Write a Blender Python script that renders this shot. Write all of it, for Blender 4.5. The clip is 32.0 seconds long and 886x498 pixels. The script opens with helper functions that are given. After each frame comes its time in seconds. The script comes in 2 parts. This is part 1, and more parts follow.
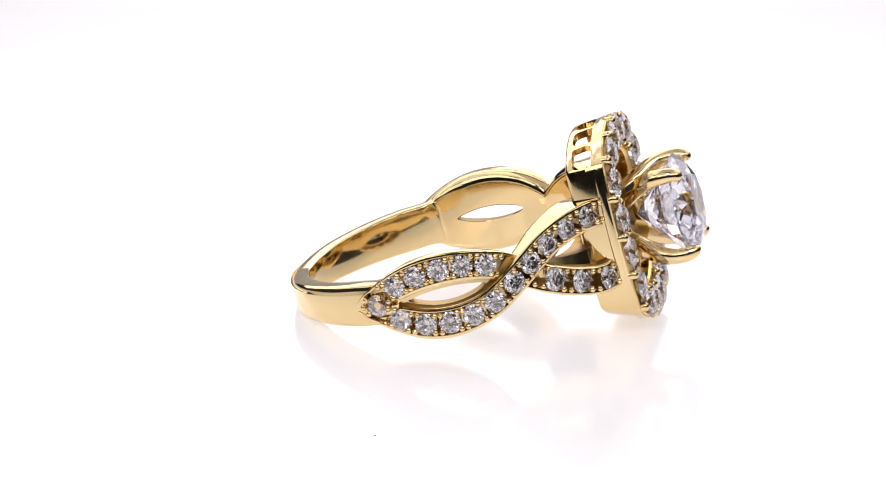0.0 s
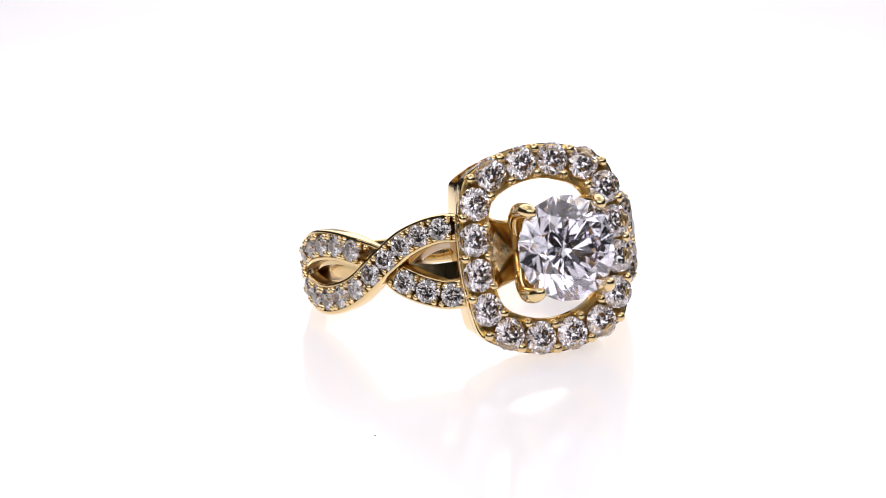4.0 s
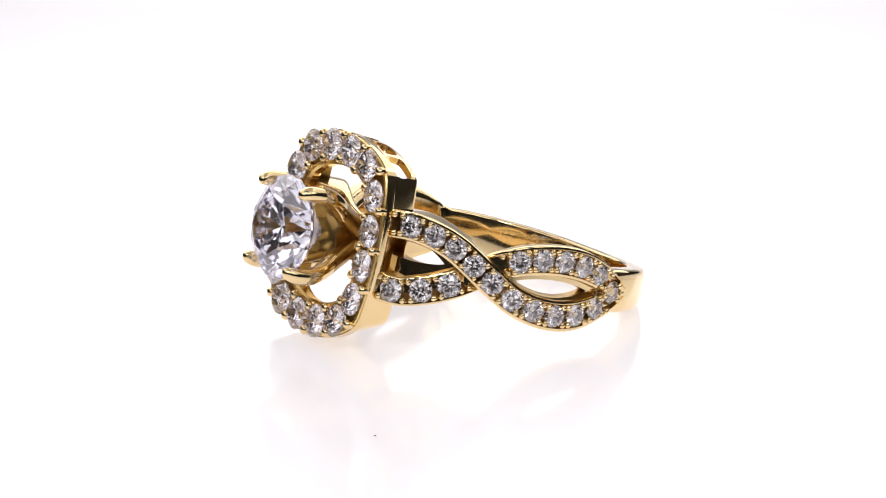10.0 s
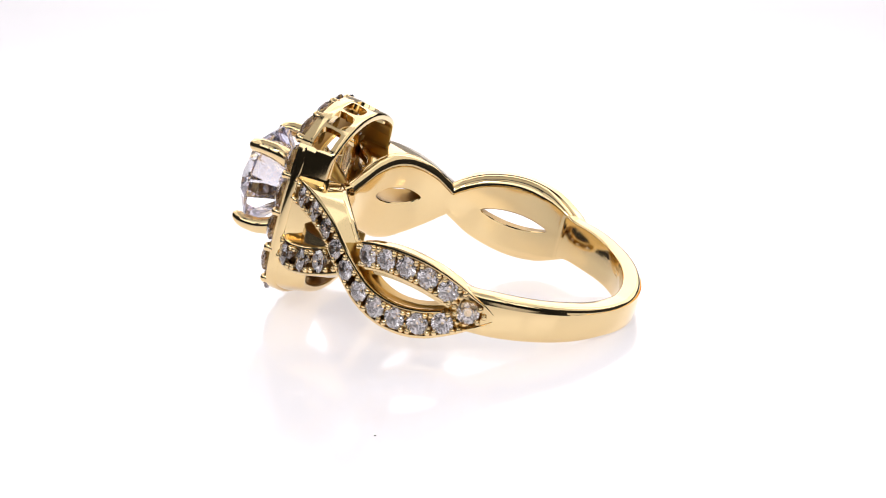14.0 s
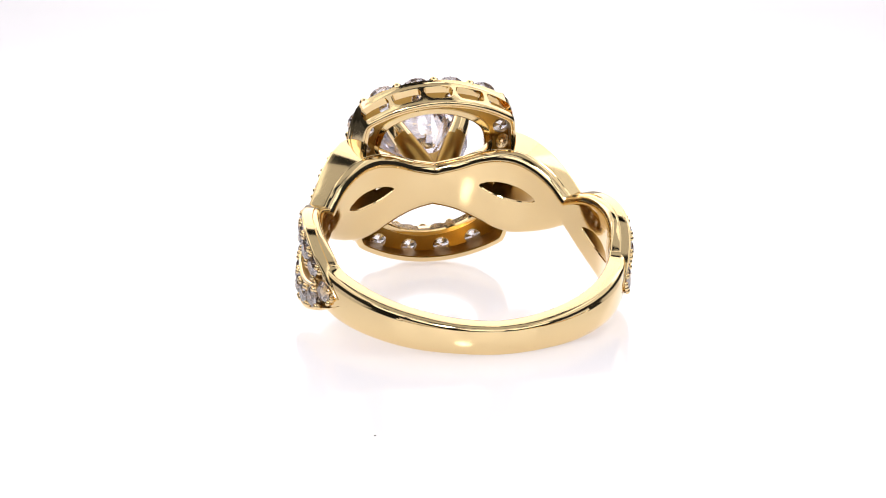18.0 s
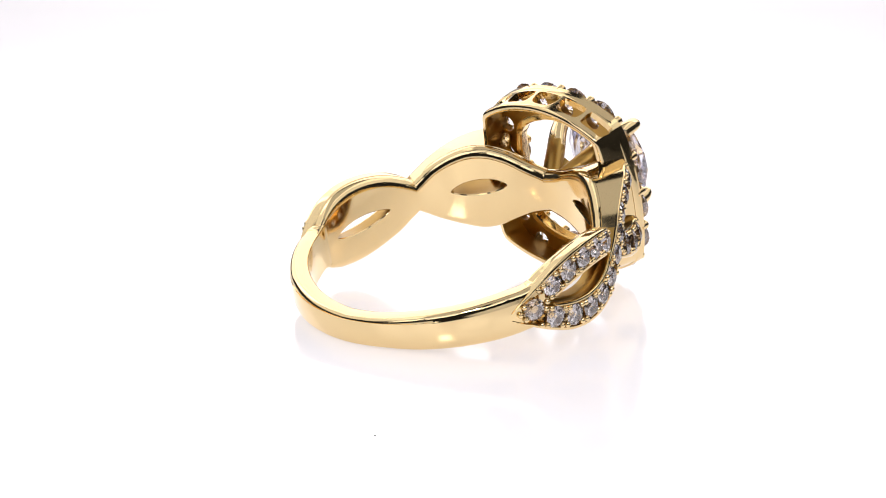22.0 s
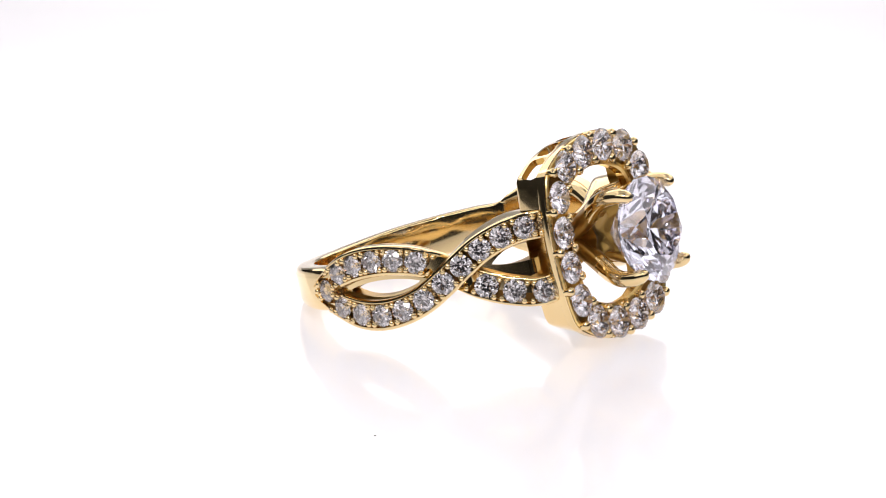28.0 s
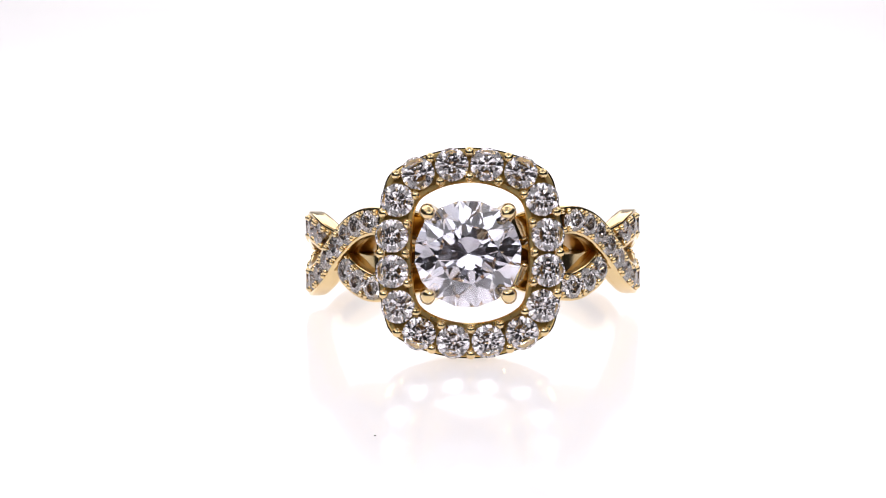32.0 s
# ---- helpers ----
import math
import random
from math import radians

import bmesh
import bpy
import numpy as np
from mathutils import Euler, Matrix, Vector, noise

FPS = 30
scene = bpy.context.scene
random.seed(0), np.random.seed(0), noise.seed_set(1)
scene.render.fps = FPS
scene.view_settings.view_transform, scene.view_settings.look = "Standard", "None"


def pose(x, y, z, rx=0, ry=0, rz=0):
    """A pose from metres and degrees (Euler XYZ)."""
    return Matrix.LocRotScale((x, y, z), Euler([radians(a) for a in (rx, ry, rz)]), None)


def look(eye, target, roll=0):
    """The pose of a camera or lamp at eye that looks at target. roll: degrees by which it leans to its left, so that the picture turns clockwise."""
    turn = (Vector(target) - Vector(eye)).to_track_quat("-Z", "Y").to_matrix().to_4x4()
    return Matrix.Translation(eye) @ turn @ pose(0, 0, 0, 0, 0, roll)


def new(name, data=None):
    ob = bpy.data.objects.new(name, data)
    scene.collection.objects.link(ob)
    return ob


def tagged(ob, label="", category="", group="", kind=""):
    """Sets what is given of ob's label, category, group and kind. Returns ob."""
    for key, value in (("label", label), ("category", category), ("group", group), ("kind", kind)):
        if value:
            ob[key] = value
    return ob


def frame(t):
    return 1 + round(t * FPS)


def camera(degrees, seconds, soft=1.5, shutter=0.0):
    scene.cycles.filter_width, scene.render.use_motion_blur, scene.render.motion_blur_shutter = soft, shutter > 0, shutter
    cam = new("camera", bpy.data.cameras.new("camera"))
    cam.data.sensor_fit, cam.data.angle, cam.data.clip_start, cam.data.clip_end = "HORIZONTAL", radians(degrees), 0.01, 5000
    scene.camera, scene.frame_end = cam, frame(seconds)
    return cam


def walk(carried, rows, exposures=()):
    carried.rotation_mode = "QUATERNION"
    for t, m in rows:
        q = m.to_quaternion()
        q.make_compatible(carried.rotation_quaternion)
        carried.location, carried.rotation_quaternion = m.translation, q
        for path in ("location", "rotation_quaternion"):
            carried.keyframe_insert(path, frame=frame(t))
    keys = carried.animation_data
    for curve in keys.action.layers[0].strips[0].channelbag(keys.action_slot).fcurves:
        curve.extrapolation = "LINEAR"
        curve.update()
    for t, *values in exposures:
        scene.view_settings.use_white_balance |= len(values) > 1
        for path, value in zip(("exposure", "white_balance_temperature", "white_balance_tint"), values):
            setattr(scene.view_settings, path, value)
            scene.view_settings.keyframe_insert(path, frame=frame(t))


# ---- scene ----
import itertools

cam = camera(8.963, 32.0, soft=1.0)
EYE = (0.0, -0.33778, 0.0982)
YAW, PITCH = radians(-0.2525), radians(15.62)
AIM = (EYE[0] + math.sin(YAW) * math.cos(PITCH), EYE[1] + math.cos(YAW) * math.cos(PITCH), EYE[2] - math.sin(PITCH))
walk(cam, [(0.0, look(EYE, AIM, 0.08)), (32.0, look(EYE, AIM, 0.08))], [(0.0, 0.07), (32.0, 0.07)])

# ---- light: a white table and backdrop in a dark studio, with softboxes above and on both sides and a small lamp over the camera
world = bpy.data.worlds.new("studio_world")
scene.world = world
world.use_nodes = True
world.node_tree.nodes["Background"].inputs["Color"].default_value = (0.9, 0.92, 1.0, 1)
world.node_tree.nodes["Background"].inputs["Strength"].default_value = 0.01
# light bounces many times inside cut stones
scene.cycles.max_bounces, scene.cycles.glossy_bounces, scene.cycles.transmission_bounces = 24, 20, 24


def area_lamp(name, at, aim, size_x, size_y, watts, colour=(1, 1, 1)):
    data = bpy.data.lights.new(name, "AREA")
    data.shape, data.size, data.size_y, data.energy, data.color = "RECTANGLE", size_x, size_y, watts, colour
    ob = new(name, data)
    ob.matrix_world = look(at, aim)
    return ob


PALE = (1.0, 0.972, 0.995)
LILAC = (0.93, 0.925, 1.0)
area_lamp("top_light", (0, 0.53, 0.36), (0, 0.0, 0), 1.16, 0.50, 2.9, PALE)
area_lamp("overhead_light", (-0.43, 0.12, 0.47), (0, 0, 0), 0.74, 0.50, 1.05, PALE)
area_lamp("overhead_light", (0.43, 0.12, 0.47), (0, 0, 0), 0.74, 0.50, 1.05, PALE)
area_lamp("ceiling_light", (0, 0.07, 0.70), (0, 0.07, 0), 0.84, 0.50, 0.7, PALE)
# three unseen fill panels on each side above the camera, added to brighten stones
for side in (-1, 1):
    for turn, rise, watts in ((18, 33, 0.22), (46, 35, 0.22), (30, 55, 0.11)):
        a, e = radians(turn), radians(rise)
        area_lamp("stone_fill", (side * 0.56 * math.sin(a) * math.cos(e), -0.56 * math.cos(a) * math.cos(e), 0.56 * math.sin(e)), (0, 0, 0.01), 0.20, 0.20, watts, LILAC)
area_lamp("front_lamp", (-0.02, -0.42, 0.42), (0, 0, 0), 0.08, 0.06, 0.7, PALE)
# unseen lamp added under the translucent sheet; whitens the floor and thins shadows
area_lamp("floor_fill", (0, 0.3125, -0.03), (0, 0.3125, 1), 0.094, 0.772, 0.44, PALE)


# ---- materials
def material(name, colour, rough=0.5, metal=0.0, coat=0.0, coat_rough=0.05, spec=0.5):
    m = bpy.data.materials.new(name)
    m.use_nodes = True
    b = m.node_tree.nodes["Principled BSDF"]
    b.inputs["Base Color"].default_value = (*colour, 1)
    b.inputs["Roughness"].default_value = rough
    b.inputs["Metallic"].default_value = metal
    b.inputs["Coat Weight"].default_value = coat
    b.inputs["Coat Roughness"].default_value = coat_rough
    b.inputs["Specular IOR Level"].default_value = spec
    return m


def grain(m, scale_a, scale_b, low, high, rough_low, rough_high, bump=0.0, distance=0.00002):
    """Two scales of noise for the colour, the roughness and a fine relief, at real size."""
    t = m.node_tree
    b = t.nodes["Principled BSDF"]
    co = t.nodes.new("ShaderNodeTexCoord")
    n1, n2 = t.nodes.new("ShaderNodeTexNoise"), t.nodes.new("ShaderNodeTexNoise")
    n1.inputs["Scale"].default_value, n2.inputs["Scale"].default_value = scale_a, scale_b
    n1.inputs["Detail"].default_value = n2.inputs["Detail"].default_value = 3
    mix = t.nodes.new("ShaderNodeMix")
    mix.data_type = "RGBA"
    mix.inputs["A"].default_value, mix.inputs["B"].default_value = (*low, 1), (*high, 1)
    rr = t.nodes.new("ShaderNodeMapRange")
    rr.inputs["To Min"].default_value, rr.inputs["To Max"].default_value = rough_low, rough_high
    t.links.new(co.outputs["Object"], n1.inputs["Vector"])
    t.links.new(co.outputs["Object"], n2.inputs["Vector"])
    t.links.new(n1.outputs["Fac"], mix.inputs["Factor"])
    t.links.new(mix.outputs["Result"], b.inputs["Base Color"])
    t.links.new(n2.outputs["Fac"], rr.inputs["Value"])
    t.links.new(rr.outputs["Result"], b.inputs["Roughness"])
    if bump:
        bp = t.nodes.new("ShaderNodeBump")
        bp.inputs["Strength"].default_value, bp.inputs["Distance"].default_value = bump, distance
        t.links.new(n2.outputs["Fac"], bp.inputs["Height"])
        t.links.new(bp.outputs["Normal"], b.inputs["Normal"])
    return m


GOLD = grain(material("polished_yellow_gold", (0.94, 0.70, 0.34), 0.08, 1.0), 240, 1400,
             (0.81, 0.62, 0.325), (0.85, 0.66, 0.355), 0.07, 0.11, 0.03, 0.00002)
# two darker copies of the gold; shade in recesses is put into their colours
SHADED_GOLD = grain(material("shaded_yellow_gold", (0.42, 0.29, 0.11), 0.3, 1.0), 240, 2500,
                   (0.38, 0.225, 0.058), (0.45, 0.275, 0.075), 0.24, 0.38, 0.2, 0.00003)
DEEP_SHADE_GOLD = grain(material("deep_shade_gold", (0.25, 0.14, 0.045), 0.45, 1.0), 240, 2500,
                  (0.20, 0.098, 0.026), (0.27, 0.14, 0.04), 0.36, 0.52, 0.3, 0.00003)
BRUSHED_GOLD = grain(material("cut_yellow_gold", (0.74, 0.57, 0.29), 0.35, 1.0), 240, 2500,
                     (0.84, 0.60, 0.23), (0.90, 0.66, 0.27), 0.22, 0.36, 0.2, 0.00003)
ACRYLIC = grain(material("white_acrylic", (0.86, 0.855, 0.86), 0.35, 0.0, 1.0, 0.09), 20, 300,
                (0.92, 0.89, 0.91), (0.935, 0.905, 0.925), 0.3, 0.4)


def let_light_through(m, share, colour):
    """Mix a translucent share into a material: the sheet over the added floor lamp."""
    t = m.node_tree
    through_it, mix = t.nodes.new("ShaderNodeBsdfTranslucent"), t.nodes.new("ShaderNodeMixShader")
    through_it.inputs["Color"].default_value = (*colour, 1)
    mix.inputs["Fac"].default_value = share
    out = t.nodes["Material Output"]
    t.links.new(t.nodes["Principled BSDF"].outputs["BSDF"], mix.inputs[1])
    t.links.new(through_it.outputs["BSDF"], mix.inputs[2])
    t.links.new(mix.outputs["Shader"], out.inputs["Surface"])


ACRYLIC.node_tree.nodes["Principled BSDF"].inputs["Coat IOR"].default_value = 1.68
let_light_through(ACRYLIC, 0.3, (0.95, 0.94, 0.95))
PAPER = grain(material("white_backdrop_paper", (0.82, 0.82, 0.82), 0.9), 8, 900,
               (0.80, 0.80, 0.80), (0.84, 0.84, 0.84), 0.85, 0.95, 0.2, 0.0005)
GREY = grain(material("dark_grey_wall", (0.05, 0.05, 0.05), 0.9), 8, 900, (0.026, 0.026, 0.028), (0.034, 0.034, 0.036), 0.85, 0.95, 0.2, 0.0005)
DUST = material("grey_dust", (0.25, 0.24, 0.23), 0.9)


def gem_material(name, colour, haze):
    """Clear faceted stone; haze is a pale diffuse share mixed in to brighten dark facets."""
    m = bpy.data.materials.new(name)
    m.use_nodes = True
    t = m.node_tree
    t.nodes.clear()
    g, d, o = t.nodes.new("ShaderNodeBsdfGlass"), t.nodes.new("ShaderNodeBsdfDiffuse"), t.nodes.new("ShaderNodeOutputMaterial")
    g.inputs["Color"].default_value = (*colour, 1)
    g.inputs["Roughness"].default_value = 0.0
    g.inputs["IOR"].default_value = 2.42
    d.inputs["Color"].default_value = (0.86, 0.86, 0.94, 1)
    mix = t.nodes.new("ShaderNodeMixShader")
    mix.inputs["Fac"].default_value = haze
    t.links.new(g.outputs["BSDF"], mix.inputs[1])
    t.links.new(d.outputs["BSDF"], mix.inputs[2])
    t.links.new(mix.outputs["Shader"], o.inputs["Surface"])
    return m


DIAMOND = gem_material("clear_diamond", (0.982, 0.977, 0.999), 0.008)
PAVE = gem_material("pave_diamond", (0.93, 0.915, 0.91), 0.008)
MELEE = gem_material("small_clear_diamond", (0.98, 0.968, 0.972), 0.01)


# ---- mesh helpers; shapes are drawn in millimetres
MM = 0.001


def finish(bm, mat, angle=35):
    bmesh.ops.recalc_face_normals(bm, faces=bm.faces)
    bmesh.ops.scale(bm, vec=(MM, MM, MM), verts=bm.verts)
    me = bpy.data.meshes.new("shape")
    for f in bm.faces:
        f.smooth = angle > 0
    bm.to_mesh(me)
    bm.free()
    if angle > 0:
        me.set_sharp_from_angle(angle=radians(angle))
    me.materials.append(mat)
    return me


def part(name, bm, mat, parent, label="", angle=35):
    ob = new(name, finish(bm, mat, angle))
    ob.parent = parent
    return tagged(ob, label)


def placed(name, me, m, parent, label=""):
    """One more piece on a shared mesh, at the pose m (millimetres) in its parent's space."""
    ob = new(name, me)
    ob.parent = parent
    ob.matrix_basis = Matrix.Translation(m.translation * MM) @ m.to_3x3().to_4x4()
    return tagged(ob, label)


def spline(xs, ys):
    """A smooth curve through the knots (cubic, with averaged slopes)."""
    xs, ys = np.array(xs, float), np.array(ys, float)
    slope = np.gradient(ys, xs)

    def at(x):
        x = min(max(x, xs[0]), xs[-1])
        i = min(int(np.searchsorted(xs, x, side="right")) - 1, len(xs) - 2)
        h = xs[i + 1] - xs[i]
        s = (x - xs[i]) / h
        return float((2 * s**3 - 3 * s**2 + 1) * ys[i] + (s**3 - 2 * s**2 + s) * h * slope[i]
                     + (3 * s**2 - 2 * s**3) * ys[i + 1] + (s**3 - s**2) * h * slope[i + 1])
    return at


def loft(loops, closed=False, caps=True):
    """Skin over rings of points; closed joins the last ring to the first."""
    bm = bmesh.new()
    rings = [[bm.verts.new(p) for p in loop] for loop in loops]
    n = len(rings[0])
    for i in range(len(rings) - (0 if closed else 1)):
        a, b = rings[i], rings[(i + 1) % len(rings)]
        for j in range(n):
            bm.faces.new((a[j], a[(j + 1) % n], b[(j + 1) % n], b[j]))
    if caps and not closed:
        bm.faces.new(rings[0])
        bm.faces.new(rings[-1])
    return bm


def ball(radius, stretch=1.0, u=10, v=6):
    bm = bmesh.new()
    bmesh.ops.create_uvsphere(bm, u_segments=u, v_segments=v, radius=radius)
    bmesh.ops.scale(bm, vec=(1, 1, stretch), verts=bm.verts)
    return bm


def brilliant(radius, table=0.56, crown=33.5, pavilion=40.9, star=0.52, lower=0.77):
    """A round brilliant cut: table, 8 stars, 8 kites, 16 upper halves, girdle, 16 lower halves, 8 mains; the table looks along +z, the girdle lies at z = 0."""
    r, turn, g = radius, math.pi / 8, 0.02
    up, down, near = math.tan(radians(crown)), math.tan(radians(pavilion)), math.cos(turn)
    mid_r = table * near + (1 - table * near) * star      # reach of the star facets
    rows = {"t": (table, g + (1 - table) * up, 0), "k": (mid_r, g + (1 - mid_r * near) * up, turn),
            "l": (1 - lower, -g - (1 - (1 - lower) * near) * down, turn)}
    bm = bmesh.new()
    ring = {k: [bm.verts.new((d * r * math.cos(2 * turn * n + a), d * r * math.sin(2 * turn * n + a), z * r)) for n in range(8)]
            for k, (d, z, a) in rows.items()}
    for k, z in (("g", g), ("b", -g)):
        ring[k] = [bm.verts.new((r * math.cos(turn * n), r * math.sin(turn * n), z * r)) for n in range(16)]
    culet = bm.verts.new((0, 0, (-g - down) * r))
    t, k, l, gt, gb = (ring[x] for x in "tklgb")
    bm.faces.new(t)
    for n in range(8):
        m, p, q = (n + 1) % 8, 2 * n, (2 * n + 2) % 16
        h = 2 * n + 1
        bm.faces.new((t[n], k[n], t[m]))
        bm.faces.new((t[n], k[n - 1], gt[p], k[n]))
        bm.faces.new((k[n], gt[p], gt[h]))
        bm.faces.new((k[n], gt[h], gt[q]))
        bm.faces.new((l[n], gb[p], gb[h]))
        bm.faces.new((l[n], gb[h], gb[q]))
        bm.faces.new((culet, l[n - 1], gb[p], l[n]))
    for n in range(16):
        m = (n + 1) % 16
        bm.faces.new((gt[n], gt[m], gb[m], gb[n]))
    return bm


def facing(at, way, spin=0.0):
    """A pose at a point with its z axis along way."""
    return Matrix.Translation(at) @ Vector(way).to_track_quat("Z", "Y").to_matrix().to_4x4() @ Matrix.Rotation(spin, 4, "Z")


# ---- the white sheet, lit by an added lamp below, and the dark studio round it
def slab(name, x0, x1, y0, y1, z0, z1, mat, label, category):
    bm = bmesh.new()
    bmesh.ops.create_cube(bm, size=1)
    for v in bm.verts:
        v.co = ((x0 + x1) / 2 + v.co.x * (x1 - x0), (y0 + y1) / 2 + v.co.y * (y1 - y0), (z0 + z1) / 2 + v.co.z * (z1 - z0))
    me = bpy.data.meshes.new(name)
    bm.to_mesh(me)
    bm.free()
    me.materials.append(mat)
    return tagged(new(name, me), label, category, kind="structure")


def lit_floor():
    """A translucent sheet on a shallow box that is open inside, where the added, unseen lamp lies."""
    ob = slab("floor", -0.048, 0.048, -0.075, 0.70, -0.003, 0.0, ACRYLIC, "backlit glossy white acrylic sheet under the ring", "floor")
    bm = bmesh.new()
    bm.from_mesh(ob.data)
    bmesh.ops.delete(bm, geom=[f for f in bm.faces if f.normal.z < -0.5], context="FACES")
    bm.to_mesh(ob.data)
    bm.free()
    for name, x0, x1, y0, y1 in (("lamp_box_side", -0.051, -0.048, -0.075, 0.70), ("lamp_box_side", 0.048, 0.051, -0.075, 0.70), ("lamp_box_side", -0.051, 0.051, -0.078, -0.075)):
        slab(name, x0, x1, y0, y1, -0.04, -0.001, GREY, "dark grey side of the unseen lamp box under the sheet", "table")


lit_floor()
slab("table", -0.60, 0.60, -0.80, 0.70, -0.052, -0.040, GREY, "dark grey table under the white sheet", "table")
slab("wall_north_side", -0.60, -0.27, 0.70, 0.712, -0.040, 0.80, GREY, "dark grey studio wall", "wall")
slab("wall_north_side", 0.27, 0.60, 0.70, 0.712, -0.040, 0.80, GREY, "dark grey studio wall", "wall")
slab("wall_north", -0.27, 0.27, 0.70, 0.712, -0.040, 0.80, PAPER, "white paper backdrop behind the table", "wall")
slab("wall_west", -0.612, -0.60, -0.80, 0.0, -0.040, 0.80, GREY, "dark grey studio wall", "wall")
slab("wall_east", 0.60, 0.612, -0.80, 0.0, -0.040, 0.80, GREY, "dark grey studio wall", "wall")
slab("wall_west_back", -0.615, -0.603, 0.0, 0.712, -0.040, 0.80, GREY, "dark grey studio wall", "wall")
slab("wall_east_back", 0.603, 0.615, 0.0, 0.712, -0.040, 0.80, GREY, "dark grey studio wall", "wall")
slab("wall_south", -0.612, 0.612, -0.812, -0.80, -0.040, 0.80, GREY, "dark grey studio wall", "wall")
slab("ceiling", -0.615, 0.615, -0.812, 0.712, 0.803, 0.815, GREY, "dark grey studio ceiling", "ceiling")

# ---- the ring. In its own space z runs through the finger hole, -y points to the centre stone; angles count from the stone round both ways
R_IN = 8.85
Z_OVER = spline([0, 10, 20, 26, 32, 38, 45.7, 52.5, 59.8, 67.8, 76, 84.3, 93, 101.2, 108.6, 113, 117],
                [0.62, 1.0, 1.62, 1.88, 1.92, 1.70, 1.15, 0.40, -0.45, -1.25, -1.68, -1.80, -1.58, -1.05, -0.50, -0.30, -0.12])
Z_UNDER = spline([0, 10, 20, 26, 30, 38, 46, 53, 60, 67.8, 75.8, 84, 93, 100.6, 108, 113, 117],
                 [-0.62, -1.0, -1.62, -2.0, -2.10, -1.75, -1.10, -0.35, 0.45, 1.10, 1.44, 1.55, 1.40, 1.02, 0.50, 0.30, 0.12])
R_OUT = spline([0, 14, 19, 23, 27, 32, 39, 46, 53, 60, 70, 85, 100, 117],
               [9.6, 9.7, 10.1, 11.8, 12.1, 11.75, 11.2, 10.75, 10.45, 10.3, 10.25, 10.22, 10.2, 10.15])
WIDE = spline([0, 20, 30, 60, 100, 108, 113, 117.5], [0.80, 0.86, 0.87, 0.87, 0.87, 0.72, 0.48, 0.14])


def bump_at(a, centre, half):
    return max(0.0, math.cos(min(1.0, abs(a - centre) / half) * math.pi / 2)) ** 2


def strand_frame(side, over, a):
    """Centre height, outer radius and the way across the strand (angle, height) at angle a."""
    z = Z_OVER if over else Z_UNDER
    slope = (z(a + 0.4) - z(a - 0.4)) / (0.8 * radians(1) * 9.6)
    n = math.hypot(1, slope)
    r = R_OUT(a) + (0.10 if over else -0.72) * bump_at(a, 56.5, 11)
    return z(a), r, (-slope / n, 1 / n)


def on_strand(side, over, a, u, r):
    z, _, (na, nz) = strand_frame(side, over, a)
    b = radians(a) + u * na / 9.6
    return Vector((side * r * math.sin(b), -r * math.cos(b), z + u * nz))


def build_strand(side, over, parent):
    loops = []
    rin = R_IN + (0.60 if over else 0.63)
    for i in range(118):
        a = 117.5 * i / 117
        _, r, _ = strand_frame(side, over, a)
        w = WIDE(a)
        deep = min(0.73 if a > 27 else 0.05, r - rin - 0.06)
        drop = min(1.0, max(0.0, (a - 101.5) / 2.5)) * deep
        lo, hi = (0.0, drop) if over else (drop, 0.0)
        section = [(-0.90, rin), (0.90, rin), (1, rin + 0.10), (1.0, r - hi - 0.18), (0.985, r - hi - 0.09), (0.94, r - hi - 0.025), (0.87, r - hi), (0.78, r - hi),
                   (0.70, r - max(hi, 0.12)), (0.70, r - deep), (-0.70, r - deep), (-0.70, r - max(lo, 0.12)),
                   (-0.78, r - lo), (-0.87, r - lo), (-0.94, r - lo - 0.025), (-0.985, r - lo - 0.09), (-1.0, r - lo - 0.18), (-1, rin + 0.10)]
        loops.append([on_strand(side, over, a, u * w, rr) for u, rr in section])
    strand = part("strand", loft(loops), GOLD, parent,
                  "crossing gold strand set with small diamonds" if over else "gold strand passing under, set with small diamonds")
    # the walls that face the other strand take a gold coloured for shade
    strand.data.materials.append(SHADED_GOLD)
    strand.data.materials.append(DEEP_SHADE_GOLD)
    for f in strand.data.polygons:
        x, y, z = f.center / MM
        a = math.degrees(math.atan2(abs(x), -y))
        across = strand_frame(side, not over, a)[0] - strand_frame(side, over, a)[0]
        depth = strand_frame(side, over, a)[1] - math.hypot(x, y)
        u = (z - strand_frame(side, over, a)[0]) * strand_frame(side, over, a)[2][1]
        # the bed and groove walls are painted darkest, as shade between the stones
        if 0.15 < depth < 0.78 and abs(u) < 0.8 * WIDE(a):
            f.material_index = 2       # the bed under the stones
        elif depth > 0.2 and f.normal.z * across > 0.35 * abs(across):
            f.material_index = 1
    return strand


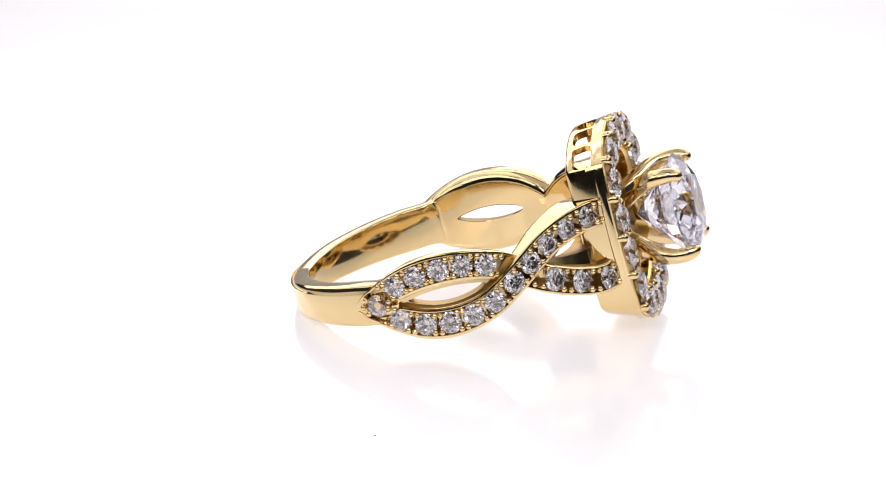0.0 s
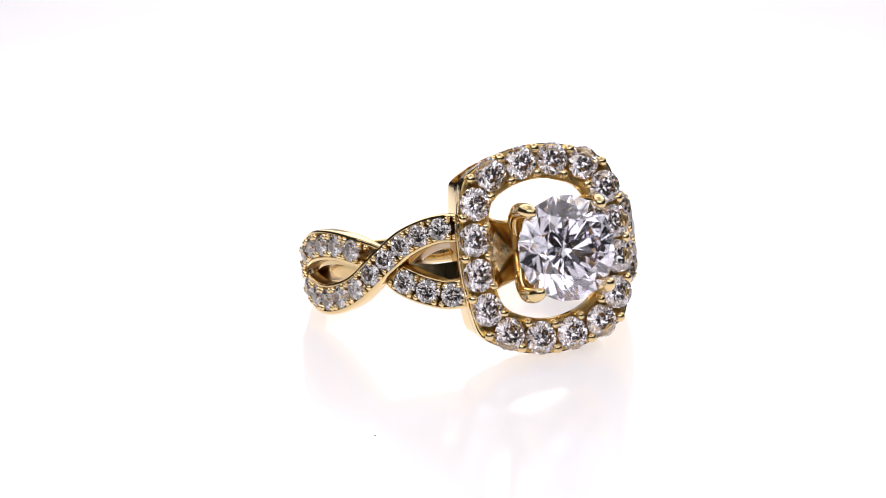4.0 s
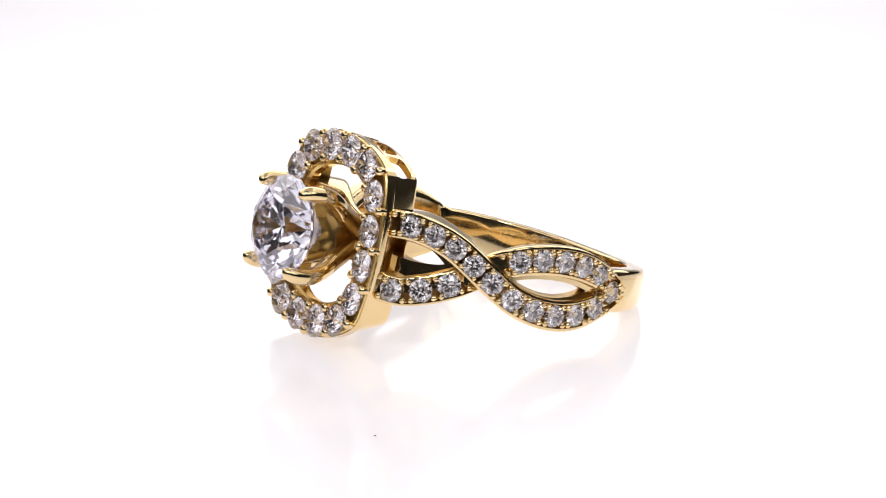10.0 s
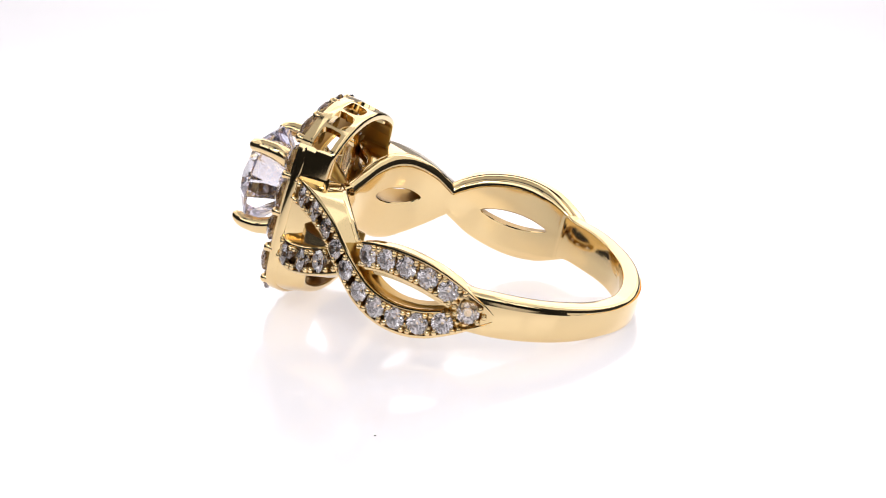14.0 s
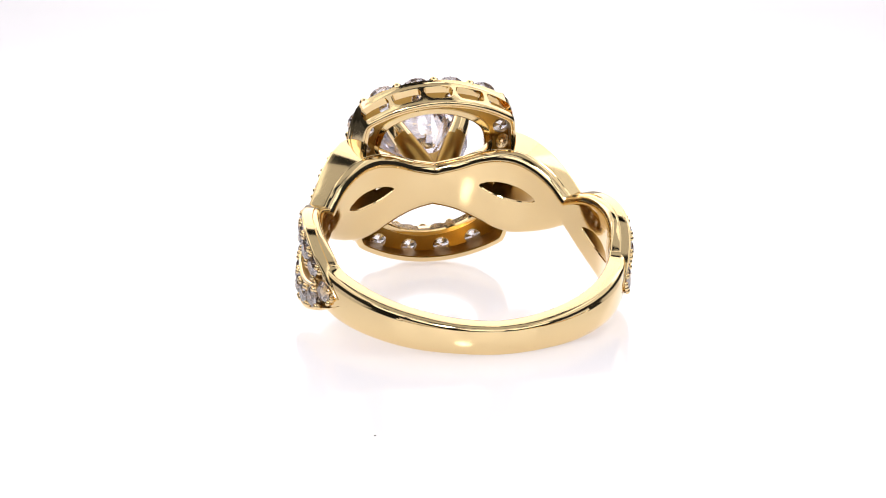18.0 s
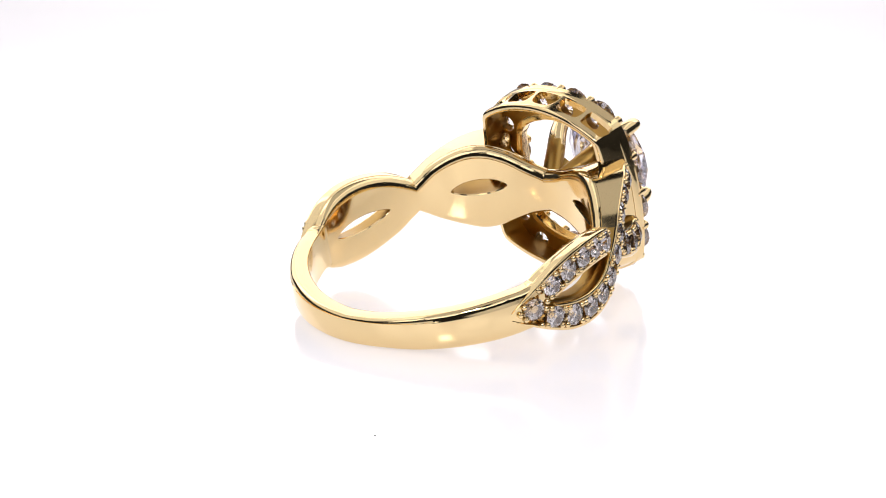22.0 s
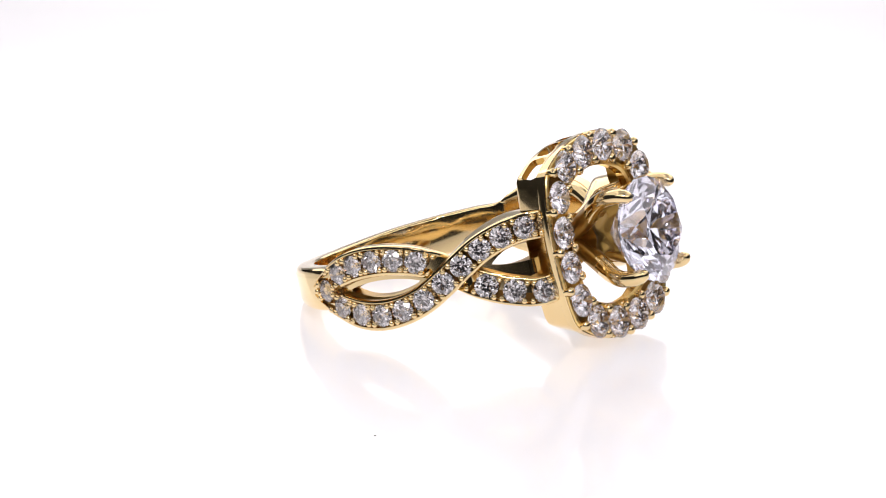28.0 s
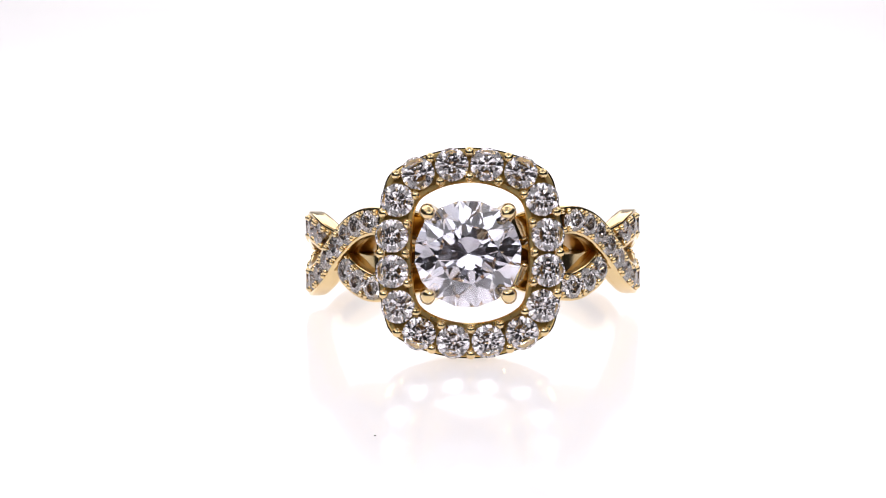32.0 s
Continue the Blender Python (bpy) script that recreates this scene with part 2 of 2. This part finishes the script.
def build_liner(side, parent):
    """The smooth inner face of the twisted part, pierced where the strands part."""
    loops = {1: [], -1: []}
    for i in range(225):
        a = 112.0 * i / 224
        za, _, (_, na) = strand_frame(side, True, a)
        zb, _, (_, nb) = strand_frame(side, False, a)
        w = WIDE(a)
        wa, wb = w / na, w / nb
        top, low = max(za + wa, zb + wb), min(za - wa, zb - wb)
        hi, lo = max(za - wa, zb - wb), min(za + wa, zb + wb)
        if a < 50:
            d = min(1.0, abs(a - 30.2) / 12.2)
            centre, open_half = 0.03 + (42.4 - a) / 24.4 * 0.27, 0.48 * (1 - d ** 2.4)
            hi, lo = centre + open_half, centre - open_half
        else:
            hi, lo = hi - 0.34, lo + 0.20
        gap = hi - lo
        if gap <= 0:
            hi = lo = (za + zb) / 2 if a >= 50 else centre
        cut = min(0.06, max(gap, 0) / 2)
        _, ra, _ = strand_frame(side, True, a)
        _, rb, _ = strand_frame(side, False, a)
        thick = max(0.78, min(2.2, min(ra, rb) - 0.72 - R_IN)) if a > 23 else 0.78
        r0 = R_IN + 0.04 * min(1.0, max(0.0, (a - 103.5) / 1.5))
        r1, b = r0 + thick, radians(a)
        for sign, hole, edge in ((1, hi, top), (-1, lo, low)):
            edge -= sign * 0.015
            if gap > 0:
                hole += sign * 0.015
            # the first opening slants up outwards, over the strand that passes under
            lip = 0.0 if gap <= 0 else (0.42 if sign > 0 else 0.2) * gap if a < 50 else sign * 0.02
            fade = min(1.0, max(0.0, (106 - a) / 14))
            e, er = 0.16 + 0.52 * fade, 0.16 + 0.42 * fade
            section = [(hole + lip, r1), (hole, r0 + 0.40), (hole, r0 + cut), (hole + sign * cut, r0), (edge - sign * e, r0)]
            section += [(edge - sign * e * (1 - math.sin(q * math.pi / 12)), r0 + er * (1 - math.cos(q * math.pi / 12))) for q in (1, 2, 3, 4, 5, 6)]
            section += [(edge, r0 + er + 0.02), (edge - sign * 0.1, max(r1, r0 + er + 0.04))]
            loops[sign].append([(side * r * math.sin(b), -r * math.cos(b), z) for z, r in section])
    upper = part("inner_band", loft(loops[1]), GOLD, parent, "smooth polished inner face of the band", 40)
    lower = part("inner_edge", loft(loops[-1]), GOLD, upper, "", 40)
    # the walls of the openings are darker gold, with their shade in the colour
    for ob, sign in ((upper, -1), (lower, 1)):
        ob.data.materials.append(SHADED_GOLD)
        for f in ob.data.polygons:
            x, y, _ = f.center / MM
            if f.normal.z * sign > 0.5 and math.hypot(x, y) > R_IN + 0.12:
                f.material_index = 1
    return upper


def build_shank(parent):
    half = spline([104.5, 105.4, 108, 118, 135, 150, 165, 180], [1.35, 1.45, 1.37, 1.34, 1.24, 1.14, 1.0, 0.92])
    outer = spline([104.5, 117, 150, 180], [9.98, 10.08, 10.22, 10.30])
    loops = []
    for i in range(151):
        a = 104.5 + 151 * i / 150
        m = a if a <= 180 else 360 - a
        h, r, s = half(m), outer(m), radians(a)
        rin = R_IN + 0.015 + 0.22 * max(0.0, (m - 115) / 65) ** 1.3
        e = 0.36
        arc = [(1 - math.cos(q * math.pi / 8), 1 - math.sin(q * math.pi / 8)) for q in range(5)]
        inner = [(h - 0.14 * (1 - math.sin(q * math.pi / 6)), rin + 0.14 * (1 - math.cos(q * math.pi / 6))) for q in range(4)]
        rim = [(h - e * p, r - 0.06 - e * q) for p, q in arc]
        groove = 9.35 if m < 112.8 else r - 0.005
        dome = [(0.80, r - 0.02), (0.74, groove), (-0.74, groove), (-0.80, r - 0.02)]
        section = inner + rim + dome + [(-z, rr) for z, rr in reversed(rim)] + [(-z, rr) for z, rr in reversed(inner)]
        loops.append([(rr * math.sin(s), -rr * math.cos(s), z) for z, rr in section])
    return part("shank", loft(loops), GOLD, parent, "plain polished tapering gold band", 50)


# the halo: a cushion outline in x and z
def cushion(theta, apex_x, apex_z, corner_x, corner_z, sharp=14):
    """The way out from the centre to four arcs that meet at the corners; a higher sharp gives crisper corners."""
    c, s = math.cos(theta), math.sin(theta)
    total = 0.0
    for along, across, apex, corner, half in ((c, s, apex_x, corner_x, corner_z), (s, c, apex_z, corner_z, corner_x)):
        sag = apex - corner
        r = (half * half + sag * sag) / (2 * sag)
        d = r - apex
        out = -abs(along) * d + math.sqrt((along * d) ** 2 + r * r - d * d)
        total += out ** -sharp
    k = total ** (-1 / sharp)
    return k * c, k * s


Y_STONE, Y_FACE, Y_BACK, Y_RIM = -11.85, -11.55, -10.85, -9.1
HALO_N = 96
HALO_X = -0.13
HEAD_X = -0.24   # the centre stone sits slightly off the band's middle


def halo_outer(theta):
    return cushion(theta, 5.60, 6.32, 4.95, 4.72, 40)


def halo_inner(theta):
    return cushion(theta, 3.50, 4.22, 3.26, 3.05, 20)


def gallery_outer(theta):
    return cushion(theta, 5.14, 6.04, 4.80, 4.62, 60)


def build_halo(parent):
    """Two rails, one along the outer and one along the inner outline; the stones' seats bridge them."""
    outer = [(0.03, Y_BACK), (0, Y_BACK - 0.1), (0, Y_FACE + 0.15), (0.05, Y_FACE), (0.14, Y_FACE), (0.20, Y_FACE + 0.25), (0.20, Y_BACK)]
    inner = [(0.82, Y_BACK + 0.06), (0.80, Y_BACK), (0.80, Y_FACE + 0.25), (0.86, Y_FACE), (0.95, Y_FACE), (1.0, Y_FACE + 0.15), (1.0, Y_BACK - 0.02), (0.96, Y_BACK + 0.06)]
    made = []
    for name, section in (("halo", outer), ("inner_rail", inner)):
        loops = []
        for i in range(HALO_N):
            th = 2 * math.pi * i / HALO_N
            o, n = Vector(halo_outer(th)), Vector(halo_inner(th))
            loops.append([(o.lerp(n, f).x + HALO_X, y, o.lerp(n, f).y) for f, y in section])
        label = "cushion-shaped gold halo frame ringed with diamonds" if name == "halo" else ""
        rail = part(name, loft(loops, closed=True), GOLD, made[0] if made else parent, label)
        rail.data.materials.append(BRUSHED_GOLD)
        for f in rail.data.polygons:
            if f.normal.y < -0.3 or (name == "inner_rail" and f.normal.x * f.center.x + f.normal.z * f.center.z > 0):
                f.material_index = 1
        made.append(rail)
    return made[0]


def build_seats(spots, parent):
    """The plate behind the halo's stones: one tile with a round hole for each."""
    angles = [math.atan2(z, x) for x, z in spots]
    for i, (x, z) in enumerate(spots):
        before, after = angles[i - 1], angles[(i + 1) % len(spots)]
        while before - angles[i] < -math.pi:
            before += 2 * math.pi
        while before - angles[i] > math.pi:
            before -= 2 * math.pi
        while after - angles[i] < -math.pi:
            after += 2 * math.pi
        while after - angles[i] > math.pi:
            after -= 2 * math.pi
        t0, t1 = (before + angles[i]) / 2, (after + angles[i]) / 2

        def at(th, share):
            return Vector(halo_outer(th)).lerp(Vector(halo_inner(th)), share)
        ring_line = [at(t0 + (t1 - t0) * k / 8, 0.16) for k in range(9)] + [at(t1, 0.16 + 0.68 * k / 4) for k in (1, 2, 3)]
        ring_line += [at(t1 + (t0 - t1) * k / 8, 0.84) for k in range(9)] + [at(t0, 0.84 - 0.68 * k / 4) for k in (1, 2, 3)]
        c = Vector((x, z))
        mouth, hole = ([c + (p - c).normalized() * r for p in ring_line] for r in (0.70, 0.52))
        y0, y1 = Y_FACE + 0.07, Y_BACK - 0.02
        loops = [[(p.x + HALO_X, y, p.y) for p in line] for line, y in ((ring_line, y1), (ring_line, y0), (mouth, y0), (hole, y1))]
        # the plate's darker gold also paints the shade behind the stones
        part("seat", loft(loops, closed=True), SHADED_GOLD, parent, "", 30)


def pin_mesh(radius, length):
    """A short wire with a domed end: the claw between two stones; z points out."""
    prof = [(radius, -length), (radius, -0.12), (radius * 1.12, -0.02), (radius * 1.0, 0.10), (radius * 0.72, 0.19), (radius * 0.3, 0.235)]
    loops = [[(r * math.cos(k * math.pi / 5), r * math.sin(k * math.pi / 5), z) for k in range(10)] for r, z in prof]
    return finish(loft(loops), GOLD, 60)


def gallery_point(th, share, inward):
    p = (Vector(halo_outer(th)) * 1.004).lerp(Vector(gallery_outer(th)), share)
    p = p * (1 - inward / p.length)
    if p.y < 0:
        p.y *= 1 - 0.075 * share
    return (p.x + HALO_X, Y_FACE + 0.08 + (Y_RIM - Y_FACE - 0.08) * share, p.y)


def shade_inside(ob):
    """The faces turned towards the head's middle get a darker gold that paints their shade."""
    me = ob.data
    me.materials.append(SHADED_GOLD)
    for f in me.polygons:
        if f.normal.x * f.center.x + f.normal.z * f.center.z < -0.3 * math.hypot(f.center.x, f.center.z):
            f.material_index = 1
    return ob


def build_gallery(parent):
    """The skirt behind the halo: solid flanks and underside, five rounded windows along the other long edge."""
    half = 0.90
    windows = ((0, 0.145, 2.6), (0.335, 0.145, 4), (-0.335, 0.145, 4), (0.665, 0.14, 7), (-0.665, 0.14, 7))
    columns = sorted({round(-half + 2 * half * i / 150, 4) for i in range(151)} | {round(c + k * w, 4) for c, w, _ in windows for k in (-0.999, -0.97, 0.97, 0.999)})
    top = math.pi / 2
    front, rear = [], []
    for u in columns:
        lo = hi = 0.47
        for c, w, n_pow in windows:
            d = abs(u - c) / w
            if d < 1:
                lo, hi = 0.47 - 0.18 * (1 - d ** 9) ** (1 / 9), 0.47 + 0.34 * (1 - d ** n_pow) ** (1 / n_pow)
        th = top - u
        front.append([gallery_point(th, v, w) for v, w in ((0.0, 0), (lo, 0), (lo, 0.45), (0.0, 0.45))])
        rear.append([gallery_point(th, v, w) for v, w in ((hi, 0), (0.9, 0), (0.93, 0.01), (0.96, 0.04), (0.985, 0.09), (1.0, 0.16), (1.0, 0.38), (0.96, 0.45), (hi, 0.45))])
    g = part("gallery", loft(front), GOLD, parent, "gold gallery behind the halo, pierced by five rounded windows", 30)
    shade_inside(g)
    shade_inside(part("gallery_rim", loft(rear), GOLD, g, "", 30))
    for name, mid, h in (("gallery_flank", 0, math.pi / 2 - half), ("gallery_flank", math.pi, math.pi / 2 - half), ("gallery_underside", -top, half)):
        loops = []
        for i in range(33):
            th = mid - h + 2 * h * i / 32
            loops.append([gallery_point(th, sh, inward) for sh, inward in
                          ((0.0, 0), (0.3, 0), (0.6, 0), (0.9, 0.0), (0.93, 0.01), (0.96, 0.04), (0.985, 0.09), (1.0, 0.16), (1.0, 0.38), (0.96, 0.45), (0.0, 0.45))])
        shade_inside(part(name, loft(loops), GOLD, g))
    return g


def build_prong(sx, sz, parent):
    """A claw: it leaves the base near the axis, swings out under the stone's girdle, then runs straight up and folds over the crown."""
    at = [0, 1, 2, 3, 4, 5, 6, 7, 8]
    out = spline(at, [0.25, 0.85, 1.55, 2.12, 2.44, 2.50, 2.46, 2.32, 2.16])
    up = spline(at, [-9.4, -10.5, -11.8, -12.8, -13.7, -14.5, -15.02, -15.36, -15.50])
    thick = spline(at, [0.80, 0.76, 0.70, 0.62, 0.55, 0.50, 0.45, 0.37, 0.10])

    def at_step(q):
        return Vector((sx * out(q) * 0.97 + HEAD_X, up(q), sz * out(q) * 1.02))
    loops = []
    for i in range(33):
        q = i / 4
        p, way, r = at_step(q), (at_step(min(q + 0.1, 8)) - at_step(max(q - 0.1, 0))).normalized(), thick(q)
        side = Vector((sx, 0, -sz)).normalized()
        across = way.cross(side)
        flat = 0.75 + 0.2 * min(1.0, q / 5)
        loops.append([p + side * (r * math.cos(2 * math.pi * k / 16)) + across * (r * flat * math.sin(2 * math.pi * k / 16)) for k in range(16)])
    prong = part("prong", loft(loops), GOLD, parent, "curved gold claw prong", 60)
    # the prong's foot is coloured darker, for the shade under the stone
    prong.data.materials.append(SHADED_GOLD)
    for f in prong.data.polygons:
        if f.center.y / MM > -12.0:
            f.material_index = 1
    return prong


def build_basket(parent):
    """The solid foot from which the four prongs spring: a small four-cornered cup, hollowed between the prongs."""
    loops = []
    for y, half, hollow in ((-9.15, 0.70, 0.05), (-9.3, 0.95, 0.05), (-10.2, 1.05, 0.08), (-11.0, 1.28, 0.16), (-11.5, 1.42, 0.30), (-11.45, 1.0, 0.2), (-11.2, 0.5, 0.0)):
        loop = []
        for k in range(24):
            a = 2 * math.pi * (k + 0.5) / 24
            r = half / max(abs(math.cos(a)), abs(math.sin(a))) * (1 - hollow * math.cos(2 * a) ** 2)
            loop.append((r * math.cos(a) + HEAD_X, y, r * math.sin(a) * 1.02))
        loops.append(loop)
    # darker gold here paints the dim inside of the head
    return part("prong_base", loft(loops), SHADED_GOLD, parent, "gold foot that joins the four prongs, coloured as in shade", 45)


def build_ring():
    ring = tagged(new("engagement_ring"), "yellow gold diamond halo ring with twisted band on white acrylic", "ring")
    ring.empty_display_size = 0.01
    build_shank(ring)
    small, wider = finish(brilliant(0.71), PAVE, 0), finish(brilliant(0.69), PAVE, 0)
    broad = finish(brilliant(0.75), PAVE, 0)
    halo_gem = finish(brilliant(1.02), MELEE, 0)
    bead = finish(ball(0.2, 1.0), GOLD, 80)
    claw = pin_mesh(0.285, 0.40)
    rnd = random.Random(4)
    over_at = [31.7, 38.7, 45.7, 52.7, 59.8, 67.8, 76.0, 84.3, 92.8, 101.2]
    under_at = [[29.9, 38.0, 46.0], [67.8, 75.8, 84.0, 92.4, 100.4]]
    for side in (1, -1):
        for over, runs in ((True, [over_at]), (False, under_at)):
            s = build_strand(side, over, ring)
            if over:
                build_liner(side, ring)
            for run in runs:
                for a in run:
                    z, r, _ = strand_frame(side, over, a)
                    p = on_strand(side, over, a, 0, r - 0.03)
                    q = on_strand(side, over, a, 0, r + 1)
                    placed("small_diamond", wider if a > 60 else small if over else broad, facing(p, q - p, rnd.uniform(0, 0.8)), s)
                edges = [run[0] - 3.6] + [(a + b) / 2 for a, b in zip(run, run[1:])] + [run[-1] + 3.6]
                # a pair of grains at each edge between two stones
                for a, u in itertools.product([b + d for b in edges for d in (-1.05, 1.05)], (-0.53, 0.53)):
                    _, r, _ = strand_frame(side, over, a)
                    p = on_strand(side, over, a, u, r)
                    placed("bead", bead, facing(p, (p.x, p.y, 0)), s)
            if over:
                p = Vector((side * 10.1 * math.sin(radians(108.8)), -10.1 * math.cos(radians(108.8)), 0.0))
                placed("small_diamond", small, facing(p, (p.x, p.y, 0), 0.3), s)
                for a, z in ((112.6, 0.42), (112.6, -0.42), (114.4, 0.0)):
                    p = Vector((side * 10.15 * math.sin(radians(a)), -10.15 * math.cos(radians(a)), z))
                    placed("bead", bead, facing(p, (p.x, p.y, 0)), s)
    halo = build_halo(ring)
    spots = [(1.06, 5.32), (3.10, 4.83), (4.36, 3.20), (4.70, 1.07)]
    loop = [(x, z) for x, z in spots] + [(x, -z) for x, z in reversed(spots)] + [(-x, -z) for x, z in spots] + [(-x, z) for x, z in reversed(spots)]
    for i, (x, z) in enumerate(loop):
        placed("halo_diamond", halo_gem, facing((x + HALO_X, Y_STONE, z), (0, -1, 0), rnd.uniform(0, 0.8)), halo)
        x2, z2 = loop[(i + 1) % len(loop)]
        mid = Vector(((x + x2) / 2, (z + z2) / 2))
        th = math.atan2(mid.y, mid.x)
        o, n = Vector(halo_outer(th)), Vector(halo_inner(th))
        for f in (0.11, 0.82):
            p = o.lerp(n, f)
            placed("claw", claw, facing((p.x + HALO_X, Y_STONE + 0.06, p.y), (0, -1, 0)), halo)
    build_seats(loop, halo)
    build_gallery(ring)
    for sx in (1, -1):
        for sz in (1, -1):
            build_prong(sx, sz, ring)
    build_basket(ring)
    placed("centre_diamond", finish(brilliant(3.22, 0.57, 34.5, 42.2), DIAMOND, 0), facing((HEAD_X, -14.82, 0), (0, -1, 0), 0.15), ring, "large round brilliant-cut clear diamond")
    return ring


RING = build_ring()


def build_hallmark(parent):
    """Two worn stamps inside the band, too worn to read: short raised bars."""
    bm = bmesh.new()
    for start, widths in ((131.0, (0.10, 0.26, 0.30)), (142.5, (0.50, 0.14))):
        a = start
        for w in widths:
            step = math.degrees(w / 8.9)
            for z0, z1 in ((0.12, 0.22), (0.46, 0.56)) if w > 0.2 else ((0.12, 0.56),):
                vs = []
                for r in (8.93, 8.865 + 0.22 * ((a - 115) / 65) ** 1.3):
                    for b, z in ((a, z0), (a + step, z0), (a + step, z1), (a, z1)):
                        vs.append(bm.verts.new((-r * math.sin(radians(b)), -r * math.cos(radians(b)), z)))
                for f in ((0, 1, 2, 3), (4, 5, 6, 7), (0, 1, 5, 4), (1, 2, 6, 5), (2, 3, 7, 6), (3, 0, 4, 7)):
                    bm.faces.new([vs[k] for k in f])
            a += step + 0.9
    return part("hallmark", bm, GOLD, parent, "worn stamped marks inside the band", 30)


build_hallmark(RING)
LIFT = 3.455


def speck(x, y, size):
    bm = ball(size, 0.5, 7, 5)
    for v in bm.verts:
        v.co *= 1 + 0.35 * noise.noise(v.co * 20 / size)
        v.co.z += 0.4 * size
    ob = new("sensor_speck", finish(bm, DUST, 60))
    ob.location = (x * MM, y * MM, 0)
    return tagged(ob, "tiny grey speck laid on white acrylic for dust on the camera sensor", "dust")


# stands in for dust on the camera's sensor, so it never turns
speck(-5.28, -26.65, 0.07)


def motions():
    rows = []
    for t in range(33):
        turn = -13.7866 * (t - 5.909) - 0.32
        rows.append((float(t), pose(0, 0, 0, 0, 0, turn) @ pose(0.00035, 0.00090, LIFT * MM) @ pose(0, 0, 0, -14.72, -0.6, 0)))
    walk(RING, rows)


motions()
